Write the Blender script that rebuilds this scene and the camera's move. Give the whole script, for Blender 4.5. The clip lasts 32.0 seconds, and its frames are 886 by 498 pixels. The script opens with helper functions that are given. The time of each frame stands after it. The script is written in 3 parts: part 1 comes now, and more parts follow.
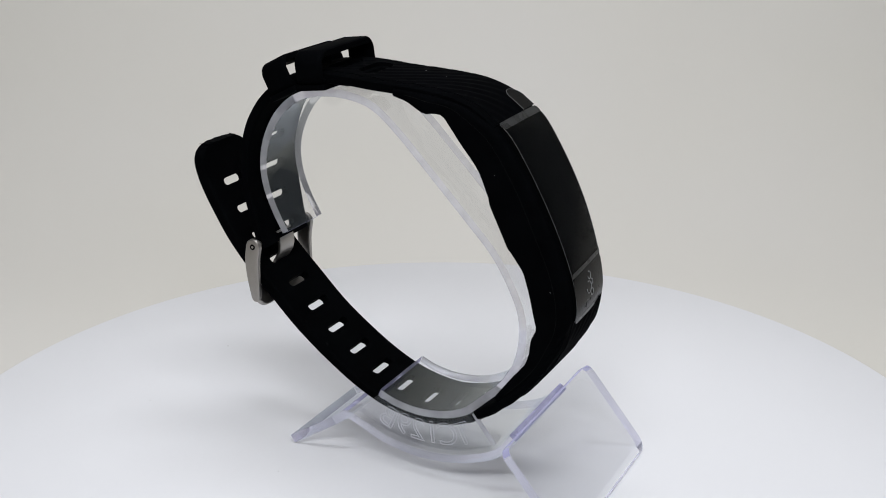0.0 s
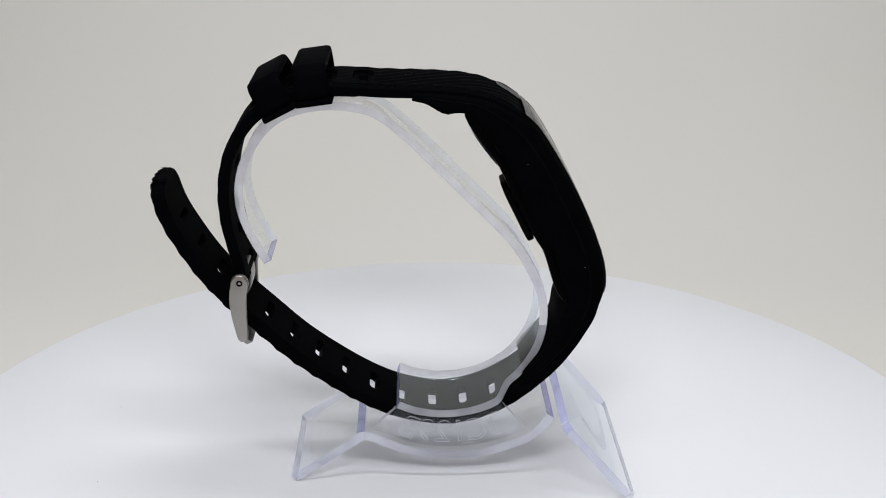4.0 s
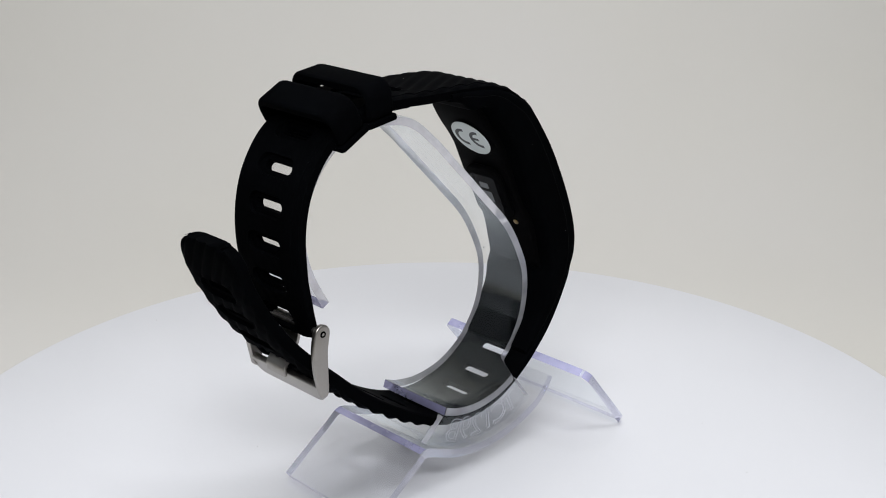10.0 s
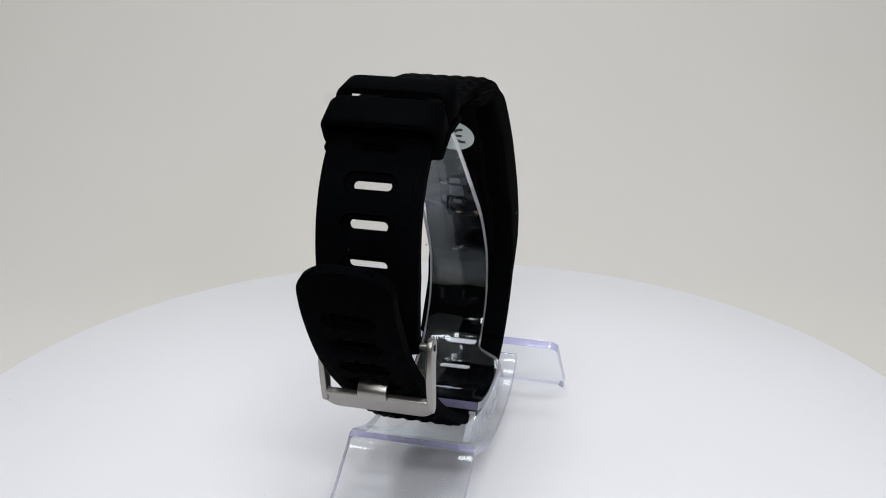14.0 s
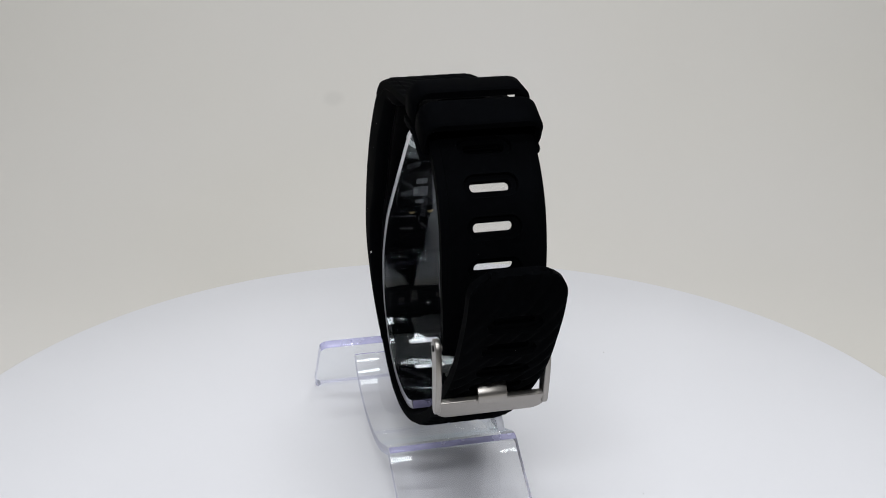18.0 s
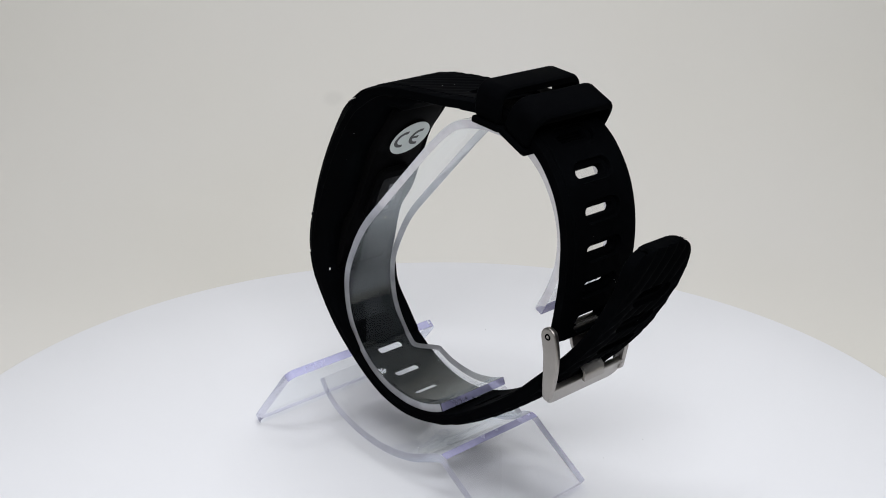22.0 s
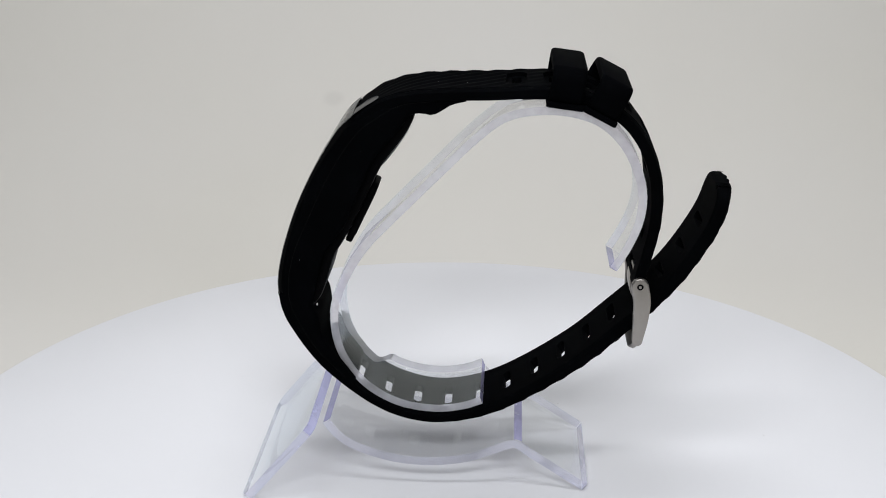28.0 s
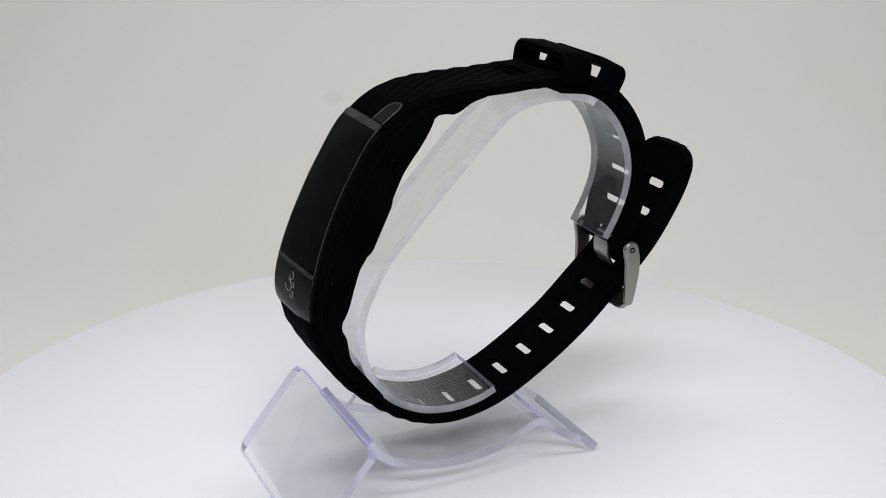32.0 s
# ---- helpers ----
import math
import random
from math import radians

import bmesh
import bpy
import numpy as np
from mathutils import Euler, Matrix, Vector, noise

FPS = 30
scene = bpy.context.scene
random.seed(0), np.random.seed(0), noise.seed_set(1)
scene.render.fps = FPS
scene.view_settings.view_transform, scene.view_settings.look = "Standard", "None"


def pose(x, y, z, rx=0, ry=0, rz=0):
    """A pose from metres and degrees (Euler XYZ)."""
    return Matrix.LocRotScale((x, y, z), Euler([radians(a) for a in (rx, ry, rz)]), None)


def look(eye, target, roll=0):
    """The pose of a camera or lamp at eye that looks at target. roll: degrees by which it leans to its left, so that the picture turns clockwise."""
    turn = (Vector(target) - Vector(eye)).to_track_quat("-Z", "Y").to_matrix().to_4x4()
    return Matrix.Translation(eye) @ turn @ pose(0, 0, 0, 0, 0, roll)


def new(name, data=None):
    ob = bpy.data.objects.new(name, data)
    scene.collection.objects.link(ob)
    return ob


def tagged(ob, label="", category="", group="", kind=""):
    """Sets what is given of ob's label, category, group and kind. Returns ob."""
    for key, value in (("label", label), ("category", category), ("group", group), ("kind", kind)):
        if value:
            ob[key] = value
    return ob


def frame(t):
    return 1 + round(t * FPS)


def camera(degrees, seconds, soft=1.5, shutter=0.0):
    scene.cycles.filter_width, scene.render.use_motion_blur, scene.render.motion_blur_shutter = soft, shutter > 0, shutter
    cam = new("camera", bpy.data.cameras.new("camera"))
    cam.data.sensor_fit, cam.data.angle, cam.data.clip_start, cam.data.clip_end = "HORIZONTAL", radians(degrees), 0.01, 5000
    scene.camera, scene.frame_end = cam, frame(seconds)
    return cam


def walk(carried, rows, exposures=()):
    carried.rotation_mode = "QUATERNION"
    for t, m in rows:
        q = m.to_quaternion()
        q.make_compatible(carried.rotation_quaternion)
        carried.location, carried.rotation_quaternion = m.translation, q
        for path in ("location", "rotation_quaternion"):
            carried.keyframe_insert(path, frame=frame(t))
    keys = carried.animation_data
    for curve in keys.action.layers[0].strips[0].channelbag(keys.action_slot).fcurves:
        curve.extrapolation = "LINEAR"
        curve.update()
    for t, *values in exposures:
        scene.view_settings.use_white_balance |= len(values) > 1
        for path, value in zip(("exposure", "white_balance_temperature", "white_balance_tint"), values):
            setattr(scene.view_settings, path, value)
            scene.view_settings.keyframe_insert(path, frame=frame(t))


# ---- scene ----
import functools

# A fitness band on an acrylic stand turns on a white turntable before a paper sweep, under two lamps and an added front
# fill.
# Things on the turntable are drawn in millimetres: u points to the front of the band, v to its side, z up.

# ---- camera: it stands still ----
cam = camera(39.822, 32.0, soft=1.0)
EYE = pose(0.0, -0.255, 0.1457, 90 - 20.3727, 0, -0.13975)
walk(cam, [(0, EYE), (32.0, EYE)], [(0, -0.20), (2, -0.18), (6, -0.17), (14, -0.18), (16, -0.24), (17, -0.26), (19, -0.26), (20, -0.16), (28, -0.17), (32, -0.18)])

# turntable: turn at the start and speed, degrees and degrees a second
TURN0, SPEED = -117.794, 7.29723

# ---- world and lights ----
world = bpy.data.worlds.new("dim_room")
scene.world = world
world.use_nodes = True
world.node_tree.nodes["Background"].inputs["Color"].default_value = (0.9, 0.95, 1.0, 1)
world.node_tree.nodes["Background"].inputs["Strength"].default_value = 0.05


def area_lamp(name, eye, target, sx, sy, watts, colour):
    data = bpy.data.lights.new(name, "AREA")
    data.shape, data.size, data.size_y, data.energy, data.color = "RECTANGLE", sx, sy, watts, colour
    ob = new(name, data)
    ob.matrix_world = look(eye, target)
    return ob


area_lamp("led_panel", (0.03, 0.10, 0.585), (0.03, 0.10, 0), 0.32, 0.12, 1.25, (0.965, 0.98, 1.0))
# added fill from the camera side; no lamp is known there
area_lamp("front_fill", (0, -0.45, 0.44), (0, 0.0, 0.02), 0.36, 0.08, 2.0, (0.965, 0.98, 1.0))
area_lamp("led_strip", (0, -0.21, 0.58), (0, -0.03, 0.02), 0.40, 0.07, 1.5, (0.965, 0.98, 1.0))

# ---- materials ----


def node_material(name, base, rough, metal=0.0, grain=0.0, grain_scale=900.0, bump=0.0, bump_scale=1500.0, spec=0.5, stain=0.0, stain_scale=40.0):
    """A principled surface with grain and stains at two scales, and fine relief."""
    m = bpy.data.materials.new(name)
    m.use_nodes = True
    n, l = m.node_tree.nodes, m.node_tree.links
    b = n["Principled BSDF"]
    b.inputs["Base Color"].default_value = (*base, 1)
    b.inputs["Roughness"].default_value = rough
    b.inputs["Metallic"].default_value = metal
    b.inputs["Specular IOR Level"].default_value = spec
    co = n.new("ShaderNodeTexCoord")
    fine = n.new("ShaderNodeTexNoise")
    fine.inputs["Scale"].default_value, fine.inputs["Detail"].default_value = grain_scale, 4
    wide = n.new("ShaderNodeTexNoise")
    wide.inputs["Scale"].default_value, wide.inputs["Detail"].default_value = stain_scale, 5
    l.new(co.outputs["Object"], fine.inputs["Vector"])
    l.new(co.outputs["Object"], wide.inputs["Vector"])
    if grain or stain:
        r1 = n.new("ShaderNodeMapRange")
        r1.inputs["To Min"].default_value, r1.inputs["To Max"].default_value = 1 - grain, 1 + grain
        l.new(fine.outputs["Fac"], r1.inputs["Value"])
        r2 = n.new("ShaderNodeMapRange")
        r2.inputs["From Min"].default_value, r2.inputs["From Max"].default_value = 0.3, 0.7
        r2.inputs["To Min"].default_value, r2.inputs["To Max"].default_value = 1 - stain, 1 + stain
        l.new(wide.outputs["Fac"], r2.inputs["Value"])
        mul = n.new("ShaderNodeMath")
        mul.operation = "MULTIPLY"
        l.new(r1.outputs["Result"], mul.inputs[0])
        l.new(r2.outputs["Result"], mul.inputs[1])
        sc = n.new("ShaderNodeVectorMath")
        sc.operation = "SCALE"
        sc.inputs[0].default_value = base
        l.new(mul.outputs["Value"], sc.inputs["Scale"])
        l.new(sc.outputs["Vector"], b.inputs["Base Color"])
        r3 = n.new("ShaderNodeMapRange")
        r3.inputs["To Min"].default_value, r3.inputs["To Max"].default_value = max(rough - 0.08, 0.02), min(rough + 0.08, 1)
        l.new(wide.outputs["Fac"], r3.inputs["Value"])
        l.new(r3.outputs["Result"], b.inputs["Roughness"])
    if bump:
        relief = n.new("ShaderNodeTexNoise")
        relief.inputs["Scale"].default_value, relief.inputs["Detail"].default_value = bump_scale, 3
        l.new(co.outputs["Object"], relief.inputs["Vector"])
        bn = n.new("ShaderNodeBump")
        bn.inputs["Strength"].default_value, bn.inputs["Distance"].default_value = bump, 0.0001
        l.new(relief.outputs["Fac"], bn.inputs["Height"])
        l.new(bn.outputs["Normal"], b.inputs["Normal"])
    return m


SILICONE = node_material("black_silicone", (0.0012, 0.0014, 0.0018), 0.7, grain=0.15, stain=0.25, stain_scale=120, bump=0.03, bump_scale=1200, spec=0.006)
PLASTIC = node_material("black_plastic", (0.0022, 0.0022, 0.0025), 0.4, grain=0.1, stain=0.2, stain_scale=90, bump=0.1, bump_scale=3000, spec=0.009)
GLASS_BLACK = node_material("black_lens_glass", (0.0018, 0.002, 0.0022), 0.1, spec=0.036)
STEEL = node_material("brushed_steel", (0.34, 0.322, 0.302), 0.36, metal=1.0, grain=0.05, grain_scale=2500, stain=0.06, stain_scale=150, bump=0.12, bump_scale=2500)
PAPER_LABEL = node_material("label_paper", (0.66, 0.72, 0.70), 0.35, stain=0.05, grain=0.02, stain_scale=250)
INK = node_material("label_ink", (0.03, 0.035, 0.035), 0.5)
SENSOR = node_material("sensor_window", (0.006, 0.006, 0.0065), 0.12, grain=0.03, stain=0.1, spec=0.12)
LED_GREY = node_material("sensor_die", (0.10, 0.107, 0.115), 0.3, grain=0.1, stain=0.1, stain_scale=400)
GOLD = node_material("gold_contact", (0.32, 0.23, 0.10), 0.28, metal=1.0, grain=0.05)
DISC_WHITE = node_material("turntable_white", (0.746, 0.749, 0.782), 0.42, grain=0.008, stain=0.012, stain_scale=14, bump=0.04, bump_scale=500, spec=0.35)
BASE_GREY = node_material("turntable_base_plastic", (0.55, 0.55, 0.55), 0.5, grain=0.03, stain=0.04)
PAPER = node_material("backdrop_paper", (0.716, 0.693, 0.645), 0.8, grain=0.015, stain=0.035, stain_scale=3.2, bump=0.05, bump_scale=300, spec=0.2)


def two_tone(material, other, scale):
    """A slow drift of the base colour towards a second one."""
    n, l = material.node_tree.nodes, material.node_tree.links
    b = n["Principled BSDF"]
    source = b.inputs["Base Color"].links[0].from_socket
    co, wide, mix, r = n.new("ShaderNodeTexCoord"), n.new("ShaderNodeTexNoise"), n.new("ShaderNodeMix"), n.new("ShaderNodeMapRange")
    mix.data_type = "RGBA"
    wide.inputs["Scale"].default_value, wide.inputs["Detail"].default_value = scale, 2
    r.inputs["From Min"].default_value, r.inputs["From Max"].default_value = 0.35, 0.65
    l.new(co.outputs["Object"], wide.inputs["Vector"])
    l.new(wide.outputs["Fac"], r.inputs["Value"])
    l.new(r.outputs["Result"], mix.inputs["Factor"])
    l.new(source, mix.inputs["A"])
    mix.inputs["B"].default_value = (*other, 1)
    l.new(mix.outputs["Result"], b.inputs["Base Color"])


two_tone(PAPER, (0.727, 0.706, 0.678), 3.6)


def smudge(material, place, size, dark):
    """A soft grey thumb mark on the paper."""
    n, l = material.node_tree.nodes, material.node_tree.links
    b = n["Principled BSDF"]
    source = b.inputs["Base Color"].links[0].from_socket
    co, away, r, mix = n.new("ShaderNodeTexCoord"), n.new("ShaderNodeVectorMath"), n.new("ShaderNodeMapRange"), n.new("ShaderNodeVectorMath")
    away.operation, mix.operation = "DISTANCE", "SCALE"
    away.inputs[1].default_value = place
    r.interpolation_type = "SMOOTHSTEP"
    r.inputs["From Min"].default_value, r.inputs["From Max"].default_value = size * 0.3, size
    r.inputs["To Min"].default_value, r.inputs["To Max"].default_value = dark, 1.0
    l.new(co.outputs["Object"], away.inputs[0])
    l.new(away.outputs["Value"], r.inputs["Value"])
    l.new(source, mix.inputs[0])
    l.new(r.outputs["Result"], mix.inputs["Scale"])
    l.new(mix.outputs["Vector"], b.inputs["Base Color"])


smudge(PAPER, (-0.0558, 0.3727, -0.0033), 0.0075, 0.93)
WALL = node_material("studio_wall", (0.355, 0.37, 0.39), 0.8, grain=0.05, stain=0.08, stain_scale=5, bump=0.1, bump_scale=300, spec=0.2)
# near-black colour stands in for the unlit open side of the set
DARKENING_WALL = node_material("darkening_wall", (0.035, 0.037, 0.04), 0.8, grain=0.05, stain=0.1, stain_scale=5, bump=0.1, bump_scale=300, spec=0.2)
TENT = node_material("white_board", (0.79, 0.80, 0.81), 0.85, grain=0.03, stain=0.03, stain_scale=4, bump=0.1, bump_scale=900, spec=0.15)
SEAM = node_material("seam_dust", (0.002, 0.002, 0.002), 0.7, spec=0.06)
SPECK = node_material("grey_speck", (0.3, 0.29, 0.28), 0.8)
DUST = node_material("dust", (0.6, 0.6, 0.6), 0.8)


def acrylic(name, tint, gloss_most=0.5):
    """Clear acrylic sheet: see-through, with gloss that grows at a slant and faint wipe marks."""
    m = bpy.data.materials.new(name)
    m.use_nodes = True
    n, l = m.node_tree.nodes, m.node_tree.links
    n.remove(n["Principled BSDF"])
    clear, gloss, mix = n.new("ShaderNodeBsdfTransparent"), n.new("ShaderNodeBsdfGlossy"), n.new("ShaderNodeMixShader")
    clear.inputs["Color"].default_value, gloss.inputs["Color"].default_value = (*tint, 1), (0.90, 0.97, 1.0, 1)
    co, wide, r = n.new("ShaderNodeTexCoord"), n.new("ShaderNodeTexNoise"), n.new("ShaderNodeMapRange")
    wide.inputs["Scale"].default_value, wide.inputs["Detail"].default_value = 90, 3
    l.new(co.outputs["Object"], wide.inputs["Vector"])
    r.inputs["From Min"].default_value, r.inputs["From Max"].default_value = 0.4, 0.75
    r.inputs["To Min"].default_value, r.inputs["To Max"].default_value = 0.035, 0.06
    l.new(wide.outputs["Fac"], r.inputs["Value"])
    l.new(r.outputs["Result"], gloss.inputs["Roughness"])
    lw, power, scale = n.new("ShaderNodeLayerWeight"), n.new("ShaderNodeMath"), n.new("ShaderNodeMapRange")
    lw.inputs["Blend"].default_value = 0.5
    power.operation = "POWER"
    power.inputs[1].default_value = 3.4
    scale.inputs["To Min"].default_value, scale.inputs["To Max"].default_value = 0.045, gloss_most
    l.new(lw.outputs["Facing"], power.inputs[0])
    l.new(power.outputs["Value"], scale.inputs["Value"])
    l.new(scale.outputs["Result"], mix.inputs["Fac"])
    l.new(clear.outputs[0], mix.inputs[1])
    l.new(gloss.outputs[0], mix.inputs[2])
    l.new(mix.outputs[0], n["Material Output"].inputs["Surface"])
    return m


def sawn_acrylic(name, tint, veil_share, veil_colour, rough=0.08):
    """A sawn sheet edge: it bends light; its veil paints scatter and piped light in."""
    m = bpy.data.materials.new(name)
    m.use_nodes = True
    n, l = m.node_tree.nodes, m.node_tree.links
    n.remove(n["Principled BSDF"])
    cut = n.new("ShaderNodeBsdfGlass")
    cut.inputs["Color"].default_value, cut.inputs["IOR"].default_value, cut.inputs["Roughness"].default_value = (*tint, 1), 1.49, rough
    scatter, glow, both, veil = n.new("ShaderNodeBsdfDiffuse"), n.new("ShaderNodeBsdfTranslucent"), n.new("ShaderNodeMixShader"), n.new("ShaderNodeMixShader")
    for node in (scatter, glow):
        node.inputs["Color"].default_value = (*veil_colour, 1)
    l.new(scatter.outputs[0], both.inputs[1])
    l.new(glow.outputs[0], both.inputs[2])
    co, wide, uneven = n.new("ShaderNodeTexCoord"), n.new("ShaderNodeTexNoise"), n.new("ShaderNodeMapRange")
    wide.inputs["Scale"].default_value, wide.inputs["Detail"].default_value = 160, 5
    l.new(co.outputs["Object"], wide.inputs["Vector"])
    uneven.inputs["From Min"].default_value, uneven.inputs["From Max"].default_value = 0.3, 0.7
    uneven.inputs["To Min"].default_value, uneven.inputs["To Max"].default_value = veil_share * 0.7, min(1, veil_share * 1.3)
    l.new(wide.outputs["Fac"], uneven.inputs["Value"])
    l.new(uneven.outputs["Result"], veil.inputs["Fac"])
    l.new(cut.outputs[0], veil.inputs[1])
    l.new(both.outputs[0], veil.inputs[2])
    l.new(veil.outputs[0], n["Material Output"].inputs["Surface"])
    return m


ACRYLIC = acrylic("clear_acrylic", (0.985, 0.985, 0.99))
ACRYLIC_EDGE = sawn_acrylic("sawn_acrylic_edge", (0.94, 0.935, 1.0), 0.36, (0.95, 0.94, 1.0), 0.06)
ENGRAVED = sawn_acrylic("engraved_line", (0.95, 0.95, 1.0), 0.7, (0.94, 0.94, 1.0))
ACRYLIC_SIDE = sawn_acrylic("acrylic_side", (0.93, 0.925, 1.0), 0.2, (0.74, 0.73, 0.99))
ACRYLIC_CUT = sawn_acrylic("acrylic_cut", (0.97, 0.965, 1.0), 0.36, (0.95, 0.945, 1.0))
ACRYLIC_RIM = sawn_acrylic("acrylic_rim", (0.92, 0.915, 1.0), 0.18, (0.90, 0.89, 1.0), 0.04)
# violet edge glow of light's long way through the sheet, put into colour
ACRYLIC_VIOLET_GLOW = sawn_acrylic("acrylic_violet_glow", (0.78, 0.77, 0.99), 0.32, (0.64, 0.62, 0.98))


def clear_film(name):
    """The film over the display: clear, its gloss is that of the lens below it."""
    m = bpy.data.materials.new(name)
    m.use_nodes = True
    n, l = m.node_tree.nodes, m.node_tree.links
    n.remove(n["Principled BSDF"])
    clear = n.new("ShaderNodeBsdfTransparent")
    clear.inputs["Color"].default_value = (0.98, 0.98, 0.98, 1)
    l.new(clear.outputs[0], n["Material Output"].inputs["Surface"])
    return m


FILM = clear_film("film_clear")
FILM_EDGE = node_material("film_edge", (0.018, 0.019, 0.020), 0.28, grain=0.1, stain=0.4, stain_scale=300, spec=0.2)
FILM_TAB = node_material("film_tab", (0.0035, 0.0035, 0.004), 0.22, grain=0.1, stain=0.2, stain_scale=200, spec=0.045)
FILM_LINE = node_material("film_line", (0.085, 0.087, 0.09), 0.4, grain=0.1, stain=0.35, stain_scale=250)
FILM_ICON = node_material("film_icon", (0.22, 0.225, 0.23), 0.5, grain=0.1, stain=0.2, stain_scale=300)

# ---- geometry helpers ----
MM = 0.001


def P(u, v, z):
    return Vector((v * MM, u * MM, z * MM))


def to_object(name, bm, material, smooth=40):
    bmesh.ops.recalc_face_normals(bm, faces=bm.faces)
    me = bpy.data.meshes.new(name)
    for f in bm.faces:
        f.smooth = True
        if not isinstance(material, tuple):
            f.material_index = 0
    for e in bm.edges:
        if len(e.link_faces) == 2 and e.calc_face_angle(0) > radians(smooth):
            e.smooth = False
    bm.to_mesh(me)
    bm.free()
    for m in material if isinstance(material, tuple) else (material,):
        me.materials.append(m)
    return new(name, me)


def part(name, bm, material, parent, label="", smooth=40):
    ob = to_object(name, bm, material, smooth)
    ob.parent = parent
    if label:
        tagged(ob, label)
    return ob


class Line:
    """A smooth line through a few (u, z) points, walked by its length."""

    def __init__(self, pts, side=1, corner=False):
        pts = [np.array(p, float) for p in pts]
        if not corner:
            ext = [2 * pts[0] - pts[1], *pts, 2 * pts[-1] - pts[-2]]
            out = []
            for a, b, c, d in zip(ext, ext[1:], ext[2:], ext[3:]):
                for k in range(24):
                    t = k / 24
                    out.append(0.5 * (2 * b + (c - a) * t + (2 * a - 5 * b + 4 * c - d) * t * t + (3 * b - a - 3 * c + d) * t ** 3))
            out.append(pts[-1])
            pts = out
        self.p = np.array(pts)
        self.s = np.concatenate([[0], np.cumsum(np.hypot(*np.diff(self.p, axis=0).T))])
        self.length, self.side = self.s[-1], side

    def at(self, s):
        return np.array([np.interp(s, self.s, self.p[:, 0]), np.interp(s, self.s, self.p[:, 1])])

    def tangent(self, s):
        d = self.at(min(s + 0.4, self.length)) - self.at(max(s - 0.4, 0))
        return d / np.hypot(*d)

    def normal(self, s):
        t = self.tangent(s)
        return np.array([-t[1], t[0]]) * self.side

    def find(self, u, z):
        return self.s[np.argmin(np.hypot(self.p[:, 0] - u, self.p[:, 1] - z))]


def bevel_sharp(bm, offset, segments=2, limit=35):
    edges = [e for e in bm.edges if len(e.link_faces) == 2 and e.calc_face_angle(0) > radians(limit)]
    bmesh.ops.bevel(bm, geom=edges, offset=offset * MM, segments=segments, profile=0.6, affect="EDGES")


def ribbon(line, s0, s1, thick, v0, v1, step=1.0, bevel=0.25, fold=None):
    """A sheet of the given thickness along a line; v0 and v1 are numbers or functions of the length. fold: where its upper face is bent sharply."""
    bm = bmesh.new()
    rows = []
    count = max(2, int((s1 - s0) / step) + 1)
    for k in range(count + 1):
        s = s0 + (s1 - s0) * k / count
        p, n = line.at(s), line.normal(s)
        q = p + n * thick
        a = v0(s) if callable(v0) else v0
        b = v1(s) if callable(v1) else v1
        rows.append([bm.verts.new(P(x[0], v, x[1])) for x, v in ((p, a), (p, b), (q, b), (q, a))])
    for k, (r, t) in enumerate(zip(rows, rows[1:])):
        bent = fold and fold[0] <= s0 + (s1 - s0) * (k + 0.5) / count <= fold[1]
        for i in range(4):
            bm.faces.new((r[i], r[(i + 1) % 4], t[(i + 1) % 4], t[i])).material_index = 2 if bent and i == 2 else i % 2
    bm.faces.new(rows[0]).material_index = 2
    bm.faces.new(rows[-1][::-1]).material_index = 3 if fold else 2
    bmesh.ops.recalc_face_normals(bm, faces=bm.faces)
    if bevel:
        bevel_sharp(bm, bevel)
    return bm


def plate(outline, axis0, axis1, origin, depth, thickness, bevel=0.0, segments=2, caps=()):
    """A flat plate: an outline in two axes at an origin, thickened along depth. caps: the sides with a material of their own."""
    bm = bmesh.new()
    low = [bm.verts.new((origin + axis0 * a + axis1 * b) * MM) for a, b in outline]
    high = [bm.verts.new((origin + axis0 * a + axis1 * b + depth * thickness) * MM) for a, b in outline]
    bm.faces.new(low)
    bm.faces.new(high[::-1])
    for i in range(len(low)):
        j = (i + 1) % len(low)
        bm.faces.new((low[i], high[i], high[j], low[j])).material_index = 2 if i in caps else 1
    bmesh.ops.recalc_face_normals(bm, faces=bm.faces)
    if bevel:
        bevel_sharp(bm, bevel, segments)
    return bm


def rounded(w, h, r, n=6):
    pts = []
    for cx, cy, a0 in ((w / 2 - r, h / 2 - r, 0), (-w / 2 + r, h / 2 - r, 90), (-w / 2 + r, -h / 2 + r, 180), (w / 2 - r, -h / 2 + r, 270)):
        for k in range(n + 1):
            a = radians(a0 + 90 * k / n)
            pts.append((cx + r * math.cos(a), cy + r * math.sin(a)))
    return pts


def text_mesh(name, body, size, material, outline=0.0, extrude=0.0):
    data = bpy.data.curves.new(name, "FONT")
    data.body, data.size, data.extrude = body, size * MM, extrude * MM
    data.align_x, data.align_y = "CENTER", "CENTER"
    if outline:
        data.fill_mode, data.bevel_depth, data.bevel_resolution = "NONE", outline * MM, 1
    temp = bpy.data.objects.new(name, data)
    scene.collection.objects.link(temp)
    bpy.context.view_layer.update()
    me = bpy.data.meshes.new_from_object(temp.evaluated_get(bpy.context.evaluated_depsgraph_get()))
    bpy.data.objects.remove(temp)
    me.materials.clear()
    me.materials.append(material)
    return me


# ---- the setting: backdrop sweep and the room round it, its walls added out of view ----
FLOOR_Z = -0.045


